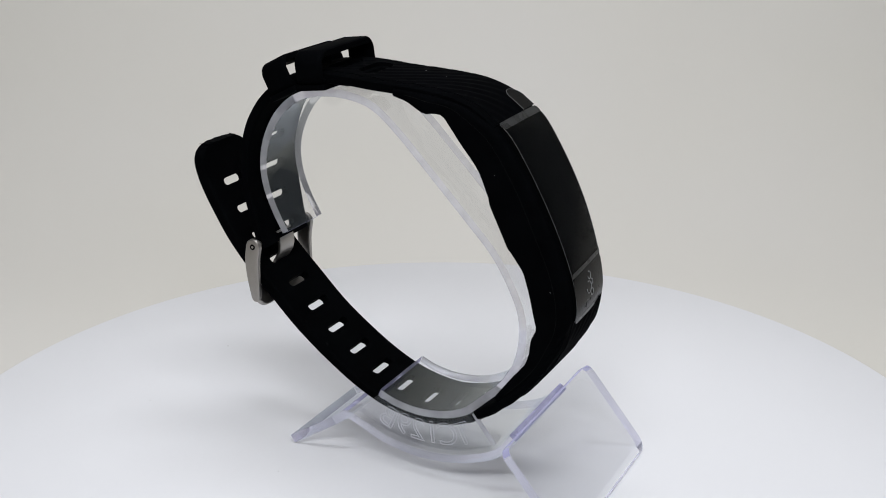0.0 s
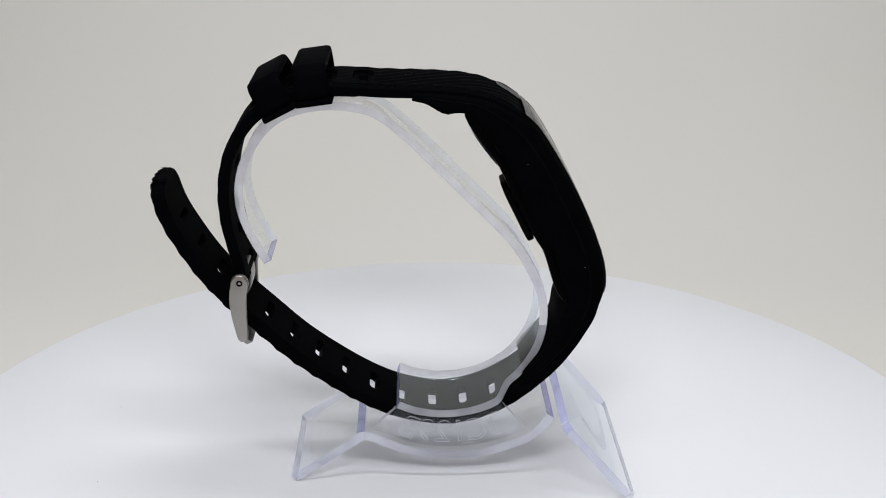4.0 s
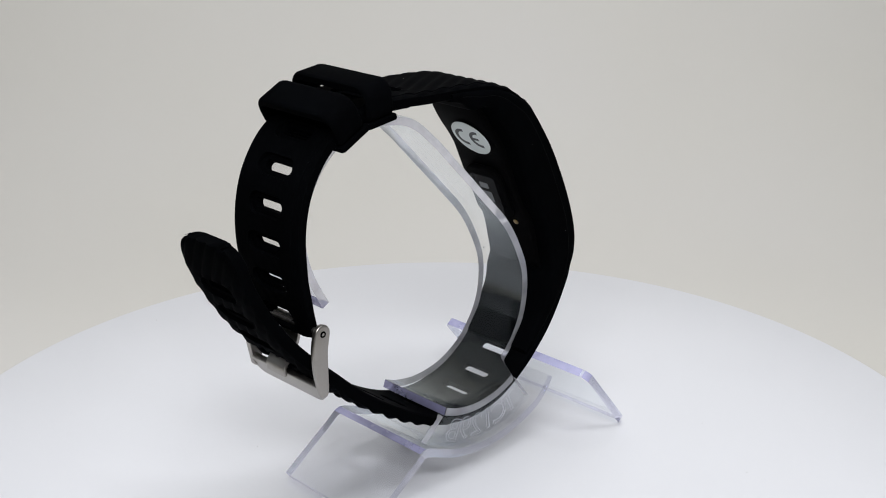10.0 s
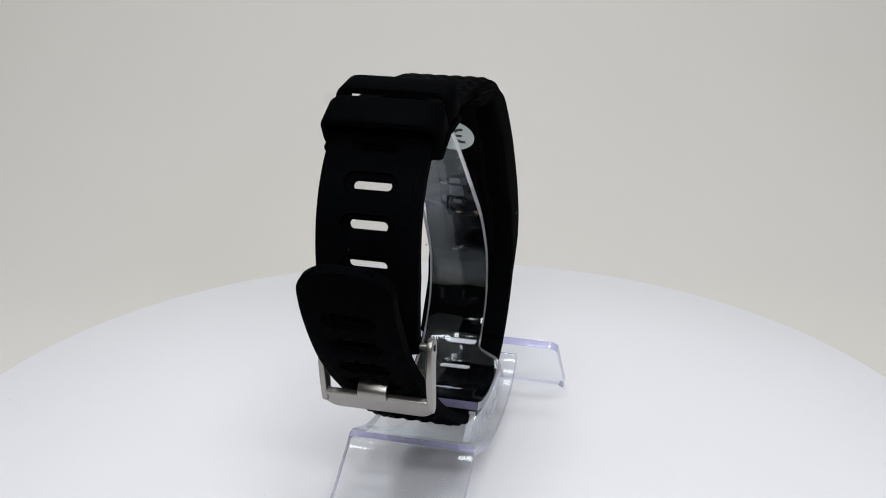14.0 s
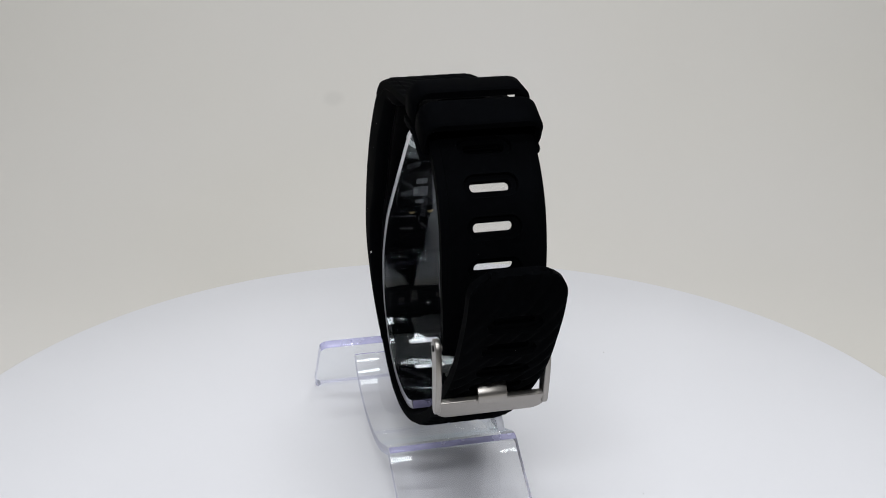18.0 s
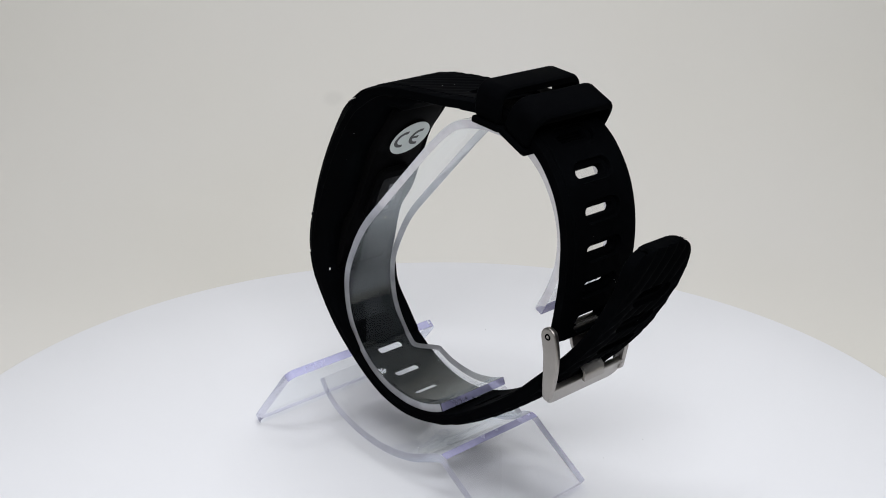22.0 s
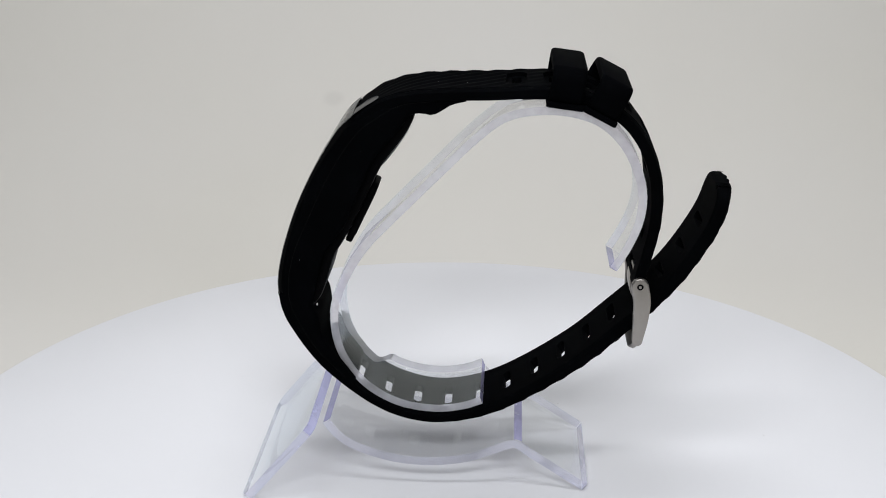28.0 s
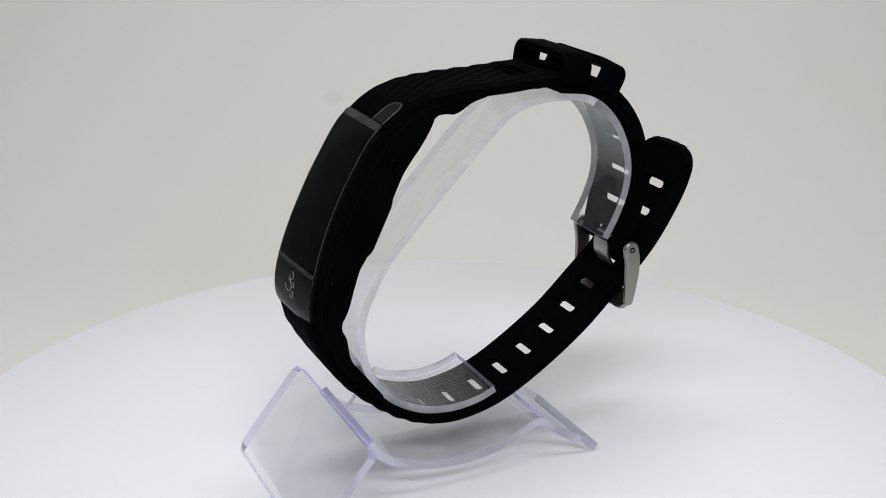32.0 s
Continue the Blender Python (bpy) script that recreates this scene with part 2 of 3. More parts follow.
def backdrop_sweep():
    bm = bmesh.new()
    prof = [(-0.60, FLOOR_Z), (0.10, FLOOR_Z)]
    for k in range(25):
        a = radians(90 * k / 24)
        prof.append((0.22 + 0.30 * math.sin(a), FLOOR_Z + 0.30 * (1 - math.cos(a))))
    prof.append((0.52, 0.60))
    nx = 60
    rows = []
    for y, z in prof:
        row = []
        for i in range(nx + 1):
            x = -0.6 + 1.2 * i / nx
            soft = 0.004 * noise.noise(Vector((x * 4, y * 3, z * 4))) * min(1, max(0, (y - 0.15) / 0.2))
            row.append(bm.verts.new((x, y + soft, z + soft * 0.3)))
        rows.append(row)
    for r, t in zip(rows, rows[1:]):
        for i in range(nx):
            bm.faces.new((r[i], r[i + 1], t[i + 1], t[i]))
    back = [bm.verts.new(v.co + Vector((0, 0.002, -0.002))) for row in rows for v in row]
    w = nx + 1
    for j in range(len(prof) - 1):
        for i in range(nx):
            a = j * w + i
            bm.faces.new((back[a], back[a + w], back[a + w + 1], back[a + 1]))
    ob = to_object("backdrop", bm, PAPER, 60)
    return tagged(ob, "off-white seamless paper backdrop curving up behind the turntable", kind="structure")


def slab(name, lo, hi, material, label):
    bm = bmesh.new()
    bmesh.ops.create_cube(bm, size=1)
    for v in bm.verts:
        v.co = Vector([lo[i] + (v.co[i] + 0.5) * (hi[i] - lo[i]) for i in range(3)])
    return tagged(to_object(name, bm, material), label, kind="structure")


backdrop_sweep()
slab("floor", (-0.62, -0.62, FLOOR_Z - 0.02), (0.62, 0.56, FLOOR_Z - 0.004), TENT, "white table under the backdrop sweep")
slab("wall_west", (-0.62, -0.2, FLOOR_Z - 0.004), (-0.604, 0.56, 0.62), WALL, "pale grey light box wall beside the lit sweep")
slab("wall_east", (0.604, -0.2, FLOOR_Z - 0.004), (0.62, 0.56, 0.62), WALL, "pale grey light box wall beside the lit sweep")
# added out of view: dark walls that darken what acrylic and lens mirror
slab("wall_southwest", (-0.62, -0.62, FLOOR_Z - 0.004), (-0.604, -0.2, 0.62), DARKENING_WALL, "added out-of-view wall, near-black in place of the unlit room beside the light box")
slab("wall_southeast", (0.604, -0.62, FLOOR_Z - 0.004), (0.62, -0.2, 0.62), DARKENING_WALL, "added out-of-view wall, near-black in place of the unlit room beside the light box")
slab("wall_south", (-0.604, -0.62, FLOOR_Z - 0.004), (0.604, -0.604, 0.62), DARKENING_WALL, "added out-of-view wall, near-black in place of the unlit room behind the camera")
slab("ceiling", (-0.604, -0.604, 0.604), (0.604, 0.56, 0.62), TENT, "white ceiling over the lamps")

# ---- turntable ----


def lathe(profile, n=160):
    bm = bmesh.new()
    rings = [[bm.verts.new((r * math.cos(2 * math.pi * i / n), r * math.sin(2 * math.pi * i / n), z)) for i in range(n)] for r, z in profile]
    for a, b in zip(rings, rings[1:]):
        for i in range(n):
            bm.faces.new((a[i], a[(i + 1) % n], b[(i + 1) % n], b[i]))
    bm.faces.new(rings[0])
    bm.faces.new(rings[-1][::-1])
    return bm


TABLE = tagged(new("turntable"), "round white motor turntable on a grey drive base", "turntable")
disc = part("disc", lathe([(0.02, -0.012), (0.1245, -0.012), (0.1258, -0.0105), (0.1258, -0.0012), (0.1254, -0.0004), (0.1246, 0.0), (0.06, 0.0), (0.01, 0.0)]), DISC_WHITE, TABLE, "matte white turntable top", 50)
part("base", lathe([(0.085, FLOOR_Z + 0.0005), (0.092, FLOOR_Z + 0.002), (0.092, -0.020), (0.088, -0.016), (0.03, -0.0125)]), BASE_GREY, TABLE, "grey plastic drive base", 50)

# a few specks on the turntable top
speck_rng = random.Random(9)
bm = bmesh.new()
for _ in range(9):
    a, r = speck_rng.uniform(0, 2 * math.pi), 0.118 * math.sqrt(speck_rng.uniform(0.1, 1))
    bmesh.ops.create_icosphere(bm, subdivisions=1, radius=speck_rng.uniform(0.00006, 0.00014), matrix=Matrix.Translation((r * math.cos(a), r * math.sin(a), 0.00004)))
tagged(part("specks", bm, SPECK, disc), "grey dust specks on the white top", kind="stuff")

# ---- acrylic stand ----
RING = Line([(-36.8, 50.8), (-39.6, 56.0), (-41.6, 61.5), (-42.0, 67.0), (-40.6, 72.5), (-37.4, 78.0), (-32.6, 82.0), (-26.0, 83.8), (-19.2, 83.7), (-13.6, 82.0),
             (-7.8, 77.3), (-2.1, 71.6), (9.1, 60.1), (15.0, 53.7), (18.9, 47.4), (21.6, 40.5), (21.5, 33.0), (19.2, 27.0), (14.8, 21.8), (8.5, 18.2), (1.2, 16.9), (-5.0, 17.6), (-9.4, 19.2)], side=1)


def stand():
    root = new("watch_stand")
    tagged(root, "clear acrylic C-shaped watch stand on folded feet", "watch stand")
    # the C-shaped ring; its foot widens to meet the side plate
    low = RING.find(14.0, 21.2)

    def side(s):
        k = min(1, max(0, (s - low + 1.0) / 4.0))
        return 5.4 + 5.9 * (k * k * (3 - 2 * k))
    part("ring", ribbon(RING, 0, RING.length, 2.0, -8.7, side, 0.4, 0.12), (ACRYLIC, ACRYLIC_EDGE, ACRYLIC_VIOLET_GLOW), root)
    # the cradle with its rear leg, one bent sheet
    pts = [(25.2, 15.2), (23.7, 12.9), (21.3, 10.5), (18.3, 8.7), (12.1, 6.5), (5.6, 5.4), (-0.9, 5.4), (-7.7, 6.6), (-12.6, 8.5), (-15.6, 9.8), (-16.8, 10.2)]
    bent = Line(pts + [(-17.6, 10.2), (-18.5, 9.6), (-20.4, 8.2), (-26.7, 4.0), (-32.6, 0.02)], side=-1)
    crest = bent.find(-17.3, 10.2)
    # violet strip on the fold: light refracted in the bend, painted as colour
    part("cradle", ribbon(bent, 0.0, bent.length, 2.2, -15.9, 12.9, 0.35, 0.12, (crest - 0.25, crest + 0.5)), (ACRYLIC, ACRYLIC_RIM, ACRYLIC_VIOLET_GLOW, ACRYLIC_SIDE), root)
    # the wide front foot, with rounded corners; violet caps paint in refracted light
    d = Vector((0, 15.4, -18.4)).normalized()
    n = Vector((0, 18.4, 15.4)).normalized()
    length = math.hypot(15.4, 18.4) - 0.1
    outline = []
    w0, w1 = -24.1, 22.5
    for cx, cy, a0 in ((w1 - 3, length - 3, 0), (w0 + 3, length - 3, 90), (w0 + 2.2, 2.2, 180), (w1 - 2.2, 2.2, 270)):
        r = 3 if cy > 5 else 2.2
        for k in range(6):
            a = radians(a0 + 18 * k)
            outline.append((cx + r * math.cos(a), cy + r * math.sin(a)))
    part("front_foot", plate(outline, Vector((1, 0, 0)), d, Vector((0, 26.5, 18.3)) - n * 1.2, n, 2.2, 0.12, caps=(13, 14, 15, 16, 17, 19, 20, 21)), (ACRYLIC, ACRYLIC_SIDE, ACRYLIC_VIOLET_GLOW), root)
    # the engraved side plate between the ring and the cradle
    bm = bmesh.new()
    n_cols = 26
    cols = []
    for k in range(n_cols + 1):
        f = k / n_cols
        s = low + 2.0 + (RING.length - low - 2.0) * f
        top = RING.at(s) + RING.normal(s) * 2.06
        u = 20.2 + (-16.4 - 20.2) * f
        sb = bent.s[np.argmin(np.abs(bent.p[:, 0] - u))]
        bot = bent.at(sb) + bent.normal(sb) * 2.26
        cols.append([bm.verts.new(P(q[0], v, q[1])) for q, v in ((top, 9.3), (top, 11.3), (bot, 11.3), (bot, 9.3))])
    for a, b in zip(cols, cols[1:]):
        for i in range(4):
            bm.faces.new((a[i], a[(i + 1) % 4], b[(i + 1) % 4], b[i]))
    bm.faces.new(cols[0]).material_index = 1
    bm.faces.new(cols[-1][::-1]).material_index = 1
    bmesh.ops.recalc_face_normals(bm, faces=bm.faces)
    bevel_sharp(bm, 0.2)
    part("side_plate", bm, (ACRYLIC, ACRYLIC_CUT), root, "clear side plate engraved with model letters")
    # letters stand along the bow of the plate, to be read from its far side
    word = "TC129B"
    for k, ch in enumerate(word):
        f = 0.17 + 0.128 * k
        s = low + 2.0 + (RING.length - low - 2.0) * f
        top = RING.at(s) + RING.normal(s) * 2.06
        u = 20.2 + (-16.4 - 20.2) * f
        sb = bent.s[np.argmin(np.abs(bent.p[:, 0] - u))]
        mid = (top + bent.at(sb) + bent.normal(sb) * 2.2) / 2
        up = top - mid
        up = Vector((0, up[0], up[1])).normalized()
        right = Vector((0, -up.z, up.y))
        if right.y > 0:
            right = -right
        ob = new("engraved_letter", text_mesh("engraved_letter", ch, 7.6, ENGRAVED, outline=0.07))
        m = Matrix((right, up, right.cross(up))).transposed().to_4x4()
        m.translation = P(mid[0], 11.35, mid[1])
        ob.parent = root
        ob.matrix_basis = m
    return root


STAND = stand()

# ---- fitness band ----
VC = -1.0
UPPER = Line([(17.3, 83.4), (14.6, 85.3), (10.6, 87.2), (5.5, 88.5), (-2.0, 89.1), (-12.0, 89.4), (-20.0, 89.9), (-27.0, 89.6), (-33.5, 87.8), (-39.5, 83.9), (-43.6, 78.6), (-45.9, 73.0),
              (-46.9, 66.5), (-46.6, 59.5), (-45.6, 54.0), (-44.6, 49.3), (-44.0, 46.2)], side=-1)
LOWER = Line([(35.0, 43.4), (33.9, 39.6), (31.6, 35.0), (28.4, 29.9), (24.7, 25.4), (18.6, 20.0), (12.4, 16.0), (6.5, 13.8), (0.0, 13.0), (-8.0, 14.2), (-15.5, 17.1), (-24.0, 22.1),
              (-32.5, 28.2), (-39.6, 34.8), (-45.9, 40.9), (-51.4, 47.2), (-55.8, 54.0), (-59.0, 60.2), (-60.7, 66.0), (-61.0, 68.6)], side=1)


def strap(line, length, first_hole, holes, width, thick, ribs, centre, lift, ds, fade=0.5):
    """A silicone strap with slotted holes in sunk ovals and slanting ribs. Rows are ds mm apart."""
    bm = bmesh.new()
    hb, ha = 5.6, 4
    lead = first_hole - math.floor(first_hole / ds) * ds
    rows_s = [lead + ds * k for k in range(int((length - lead) / ds) + 1)]
    if lead > 0.05:
        rows_s.insert(0, 0.0)
    if length - rows_s[-1] > 0.05:
        rows_s.append(length)
    hole_rows = {}
    for h in holes:
        hole_rows[min(range(len(rows_s)), key=lambda k: abs(rows_s[k] - h))] = h
    inner_cols = [-hb + 0.4 * k for k in range(29)]

    def place(s, v, depth):
        p, n = line.at(s), line.normal(s)
        q = p + n * (depth + lift * min(1.0, 0.15 + s / 7.0))
        return bm.verts.new(P(q[0], centre(s) + v, q[1]))

    def half(s):
        return width(s) / 2

    def wave(s, v):
        return 1 - abs(2 * ((s / 5.0 - v / 1.75 * 0.55) % 1.0) - 1) ** 1.6

    def outer_depth(s, v):
        w = half(s)
        e = max(0.0, abs(v) - (w - 1.7))
        chamfer = 0.0 if e <= 0 else 0.15 + 0.35 * (e / 1.7) ** 2
        inside = max(0.0, min(1.0, (w - 0.3 - abs(v)) / 0.5))
        run_out = 1.0 - fade + fade * min(1.0, max(0.0, 0.5 + v / w))
        return -chamfer + ribs(s) * (wave(s, v) - 0.5) * inside * run_out

    def columns(s):
        w = half(s)
        side = [hb + (w - hb) * f for f in (0.25, 0.45, 0.6, 0.62, 0.75, 0.88, 0.96, 1.0)]
        return [-x for x in side[::-1]] + inner_cols + side

    out, inn = [], []
    nc = 29 + 16
    c0, c1 = 8, 36
    for k, s in enumerate(rows_s):
        inside_hole = any(abs(k - h) < ha for h in hole_rows)
        cols = columns(s)
        t = thick(s)
        ro, ri = [], []
        for i, v in enumerate(cols):
            skip = inside_hole and c0 < i < c1
            w = half(s)
            e = max(0.0, abs(v) - (w - 0.7))
            ro.append(None if skip else place(s, v, outer_depth(s, v)))
            ri.append(None if skip else place(s, v, -t + 0.3 * (e / 0.7) ** 2))
        out.append(ro)
        inn.append(ri)

    def quad(a, b, c, d):
        if a and b and c and d:
            bm.faces.new((a, b, c, d))
    for k in range(len(rows_s) - 1):
        in_patch = any(h - ha <= k < h + ha for h in hole_rows)
        for i in range(nc - 1):
            if in_patch and c0 <= i < c1:
                continue
            quad(out[k][i], out[k][i + 1], out[k + 1][i + 1], out[k + 1][i])
            quad(inn[k][i], inn[k + 1][i], inn[k + 1][i + 1], inn[k][i + 1])
        quad(out[k][0], out[k + 1][0], inn[k + 1][0], inn[k][0])
        quad(out[k][-1], inn[k][-1], inn[k + 1][-1], out[k + 1][-1])
    for k in (0, len(rows_s) - 1):
        for i in range(nc - 1):
            quad(out[k][i], out[k][i + 1], inn[k][i + 1], inn[k][i])
    for hk in hole_rows:
        sc = rows_s[hk]
        if hk - ha < 0 or hk + ha >= len(rows_s):
            continue
        idx = [(hk - ha, i) for i in range(c0, c1 + 1)] + [(k, c1) for k in range(hk - ha + 1, hk + ha + 1)]
        idx += [(hk + ha, i) for i in range(c1 - 1, c0 - 1, -1)] + [(k, c0) for k in range(hk + ha - 1, hk - ha, -1)]

        def stadium(hx, hy, depth):
            loop = []
            for k, i in idx:
                y, x = rows_s[k] - sc, columns(rows_s[k])[i]
                x, y = x * hx / hb, y
                cx = max(-(hx - hy), min(hx - hy, x))
                dx, dy = x - cx, y
                if abs(dy) < 1e-6 and abs(dx) < 1e-6:
                    dy = 1
                q = math.hypot(dx, dy)
                loop.append(place(sc + dy / q * hy, cx + dx / q * hy, depth))
            return loop
        t = thick(sc)
        loops = [[out[k][i] for k, i in idx], stadium(5.2, 2.2, 0.05), stadium(5.0, 2.0, -0.75), stadium(4.0, 1.05, -0.85), stadium(3.9, 0.95, -1.0), stadium(3.9, 0.95, -t + 0.1), stadium(4.0, 1.05, -t), [inn[k][i] for k, i in idx]]
        for a, b in zip(loops, loops[1:]):
            for i in range(len(a)):
                j = (i + 1) % len(a)
                bm.faces.new((a[i], a[j], b[j], b[i]))
    return bm


def twist(v, z):
    """The front sits a little askew low down: how far forward a place v off the middle lies."""
    return 0.07 * v * math.exp(-((z - 49.0) / 14.0) ** 2)


def case_loft(outer, inner, width, corner):
    """The body of the case, lofted between an outer and an inner line."""
    bm = bmesh.new()
    rings = []
    count = 70
    for k in range(count + 1):
        f = k / count
        o, i = outer.at(outer.length * f), inner.at(inner.length * f)
        w = width(f) / 2
        depth = np.hypot(*(i - o))
        d = (i - o) / depth
        r0, r1 = min(corner, depth * 0.4), min(1.6, depth * 0.35)
        sec = []
        for cx, cy, a0, r in ((w - r0, r0, -90, r0), (w - r1, depth - r1, 0, r1), (-w + r1, depth - r1, 90, r1), (-w + r0, r0, 180, r0)):
            for j in range(6):
                a = radians(a0 + 18 * j)
                sec.append((cx + r * math.cos(a), cy + r * math.sin(a)))
        ring = []
        for v, y in sec:
            q = o + d * y
            ring.append(bm.verts.new(P(q[0] + twist(v, o[1]) * (1 - y / depth), VC + 0.8 + v, q[1])))
        rings.append(ring)
    m = len(rings[0])
    for a, b in zip(rings, rings[1:]):
        for i in range(m):
            bm.faces.new((a[i], a[(i + 1) % m], b[(i + 1) % m], b[i]))
    bm.faces.new(rings[0])
    bm.faces.new(rings[-1][::-1])
    return bm


FACE = Line([(17.3, 83.6), (20.6, 80.6), (25.4, 73.0), (29.4, 65.3), (32.4, 58.0), (34.4, 51.5), (35.2, 46.5), (34.9, 42.9)], side=1)


def on_face(s, v, h):
    """A place on the front of the case: s along it from the top, h above it."""
    p, n = FACE.at(s), FACE.normal(s)
    q = p + n * h
    return P(q[0] + twist(v, p[1]), VC + v, q[1])


def face_sheet(s0, s1, half, h0, h1, crown=0.0, r=1.0):
    """A thin sheet that follows the front of the case, with rounded corners and a slight crown."""
    bm = bmesh.new()
    nv, ns = 16, max(4, int((s1 - s0) / 0.7))
    top, low = [], []
    for k in range(ns + 1):
        s = s0 + (s1 - s0) * k / ns
        e = min(s - s0, s1 - s)
        cut = r - math.sqrt(max(0, r * r - (r - e) ** 2)) if e < r else 0
        w = half - cut
        top.append([bm.verts.new(on_face(s, w * (2 * i / nv - 1), h1 + crown * (1 - (2 * i / nv - 1) ** 2))) for i in range(nv + 1)])
        low.append([bm.verts.new(on_face(s, w * (2 * i / nv - 1), h0 + (crown * (1 - (2 * i / nv - 1) ** 2) if h0 > 0 else 0))) for i in range(nv + 1)])
    for grid in (top, low):
        for a, b in zip(grid, grid[1:]):
            for i in range(nv):
                bm.faces.new((a[i], a[i + 1], b[i + 1], b[i]))
    for k in range(ns):
        for i in (0, nv):
            bm.faces.new((top[k][i], top[k + 1][i], low[k + 1][i], low[k][i]))
    for k in (0, ns):
        for i in range(nv):
            bm.faces.new((top[k][i], top[k][i + 1], low[k][i + 1], low[k][i]))
    return bm


def tube(points, radius, closed=False, n=8):
    """A thin round rod through places."""
    bm = bmesh.new()
    rings = []
    count = len(points)
    for k, p in enumerate(points):
        a, b = points[k - 1 if closed or k else 0], points[(k + 1) % count if closed or k < count - 1 else k]
        d = (b - a).normalized()
        x = d.orthogonal().normalized()
        if rings and abs(d.dot(last)) < 0.999:
            x = (last - d * last.dot(d)).normalized()
        last = x
        y = d.cross(x)
        rings.append([bm.verts.new(p + (x * math.cos(2 * math.pi * i / n) + y * math.sin(2 * math.pi * i / n)) * radius) for i in range(n)])
    for k in range(count if closed else count - 1):
        a, b = rings[k], rings[(k + 1) % count]
        for i in range(n):
            bm.faces.new((a[i], a[(i + 1) % n], b[(i + 1) % n], b[i]))
    if not closed:
        bm.faces.new(rings[0])
        bm.faces.new(rings[-1][::-1])
    return bm


def band():
    root = new("fitness_band")
    tagged(root, "black silicone fitness band with a steel buckle, closed round the stand", "fitness band")

    # case
    outer = Line([(-6.0, 88.5), (2.0, 88.2), (9.5, 86.9), (14.4, 84.6), (18.6, 81.6), (24.8, 73.0), (29.0, 65.0), (32.0, 57.8), (34.0, 51.4), (34.8, 46.5), (34.3, 42.0), (31.4, 35.6), (27.8, 30.3), (24.0, 26.0), (19.0, 21.4)])
    inner = Line([(-6.0, 86.9), (-3.0, 86.1), (-0.9, 84.7), (1.0, 83.8), (3.0, 84.1), (5.0, 84.0), (6.6, 82.4), (9.4, 78.8), (13.6, 73.6), (16.4, 67.4), (19.9, 59.4), (22.5, 55.6), (24.3, 53.0), (25.6, 48.8), (26.3, 45.8), (26.8, 43.6), (27.4, 40.7), (26.3, 38.0), (25.4, 32.8), (22.2, 28.4), (18.4, 23.2)])
    case = part("case", case_loft(outer, inner, lambda f: 20.0 + 1.7 * math.sin(math.pi * f), 1.4), SILICONE, root)
    # the parting seam on each side, and a pin-hole on one
    for sgn in (-1, 1):
        seam = []
        for k in range(61):
            f = 0.03 + 0.94 * k / 60
            o, i = outer.at(outer.length * f), inner.at(inner.length * f)
            d = (i - o) / np.hypot(*(i - o))
            q = o + d * (0.25 * np.hypot(*(i - o)) + 0.3)
            w = (20.0 + 1.7 * math.sin(math.pi * f)) / 2
            seam.append(P(q[0], VC + 0.8 + sgn * (w - 0.02), q[1]))
        part("seam", tube(seam, 0.00006, False, 6), SEAM, case)
    part("pin_hole", plate([(0.13 * math.cos(2 * math.pi * k / 10), 0.26 * math.sin(2 * math.pi * k / 10)) for k in range(10)], Vector((0, 1, 0)), Vector((0, 0, 1)), Vector((VC - 9.8, 26.2, 41.7)), Vector((-1, 0, 0)), 0.28), DUST, case)
    # the hard back of the module
    back = Line([(4.6, 83.6), (6.0, 80.6), (8.1, 77.4), (10.0, 75.0), (12.0, 72.2), (13.0, 70.3), (15.0, 66.0), (18.0, 59.8), (20.8, 54.8), (22.3, 52.4), (23.6, 48.6), (24.7, 45.0), (25.9, 42.2), (27.6, 40.2), (29.4, 39.4)], side=-1)
    if back.normal(back.length / 2)[0] > 0:
        back.side = 1
    part("module_back", ribbon(back, 0.3, back.length, -2.6, VC - 7.2, VC + 7.2, 0.8, 0.8), PLASTIC, root, "glossy black plastic back of the module")

    # sensor bump with its window
    c = Vector((VC + 0.3, 16.69, 60.38))
    along = Vector((0, 0.435, -0.90)).normalized()
    side = Vector((1, 0, 0))
    inw = Vector((0, -0.90, -0.435)).normalized()
    bump = part("sensor_bump", plate(rounded(10.5, 15.0, 3.0), side, along, c - inw * 0.9, inw, 1.5, 0.5, 3), PLASTIC, root)
    part("sensor_window", plate(rounded(7.6, 11.0, 1.2), side, along, c + inw * 0.6, inw, 0.12, 0.05), SENSOR, bump)
    for y, w, h in ((-2.6, 2.6, 1.6), (0.6, 3.4, 3.0), (3.8, 2.0, 1.2)):
        part("sensor_die", plate(rounded(w, h, 0.25, 2), side, along, c + along * y + inw * 0.735, inw, 0.03), LED_GREY, bump)
    # charging contacts
    for v in (-1.6, 2.9):
        q = back.at(back.find(21.9, 52.6))
        n = back.normal(back.find(21.9, 52.6))
        d = Vector((0, n[0], n[1]))
        o = Vector((VC + v + 1.0, q[0], q[1]))
        part("charging_contact", plate(rounded(1.4, 1.4, 0.69, 5), side, d.cross(side), o - d * 0.05, d, 0.26, 0.08), GOLD, root, "gold charging contact")

    # round label with the conformity mark
    s = back.find(8.95, 75.1) + 0.95
    n, q, t = back.normal(s), back.at(s), back.tangent(s)
    d, dn = Vector((0, n[0], n[1])), Vector((0, -t[0], -t[1]))
    disc_pts = [(5.2 * math.cos(2 * math.pi * k / 40), 5.2 * math.sin(2 * math.pi * k / 40)) for k in range(40)]
    label = part("round_label", plate(disc_pts, side, dn, Vector((VC + 0.9, q[0], q[1])) + d * 0.42, d, 0.08), PAPER_LABEL, root, "round silvery white paper label")
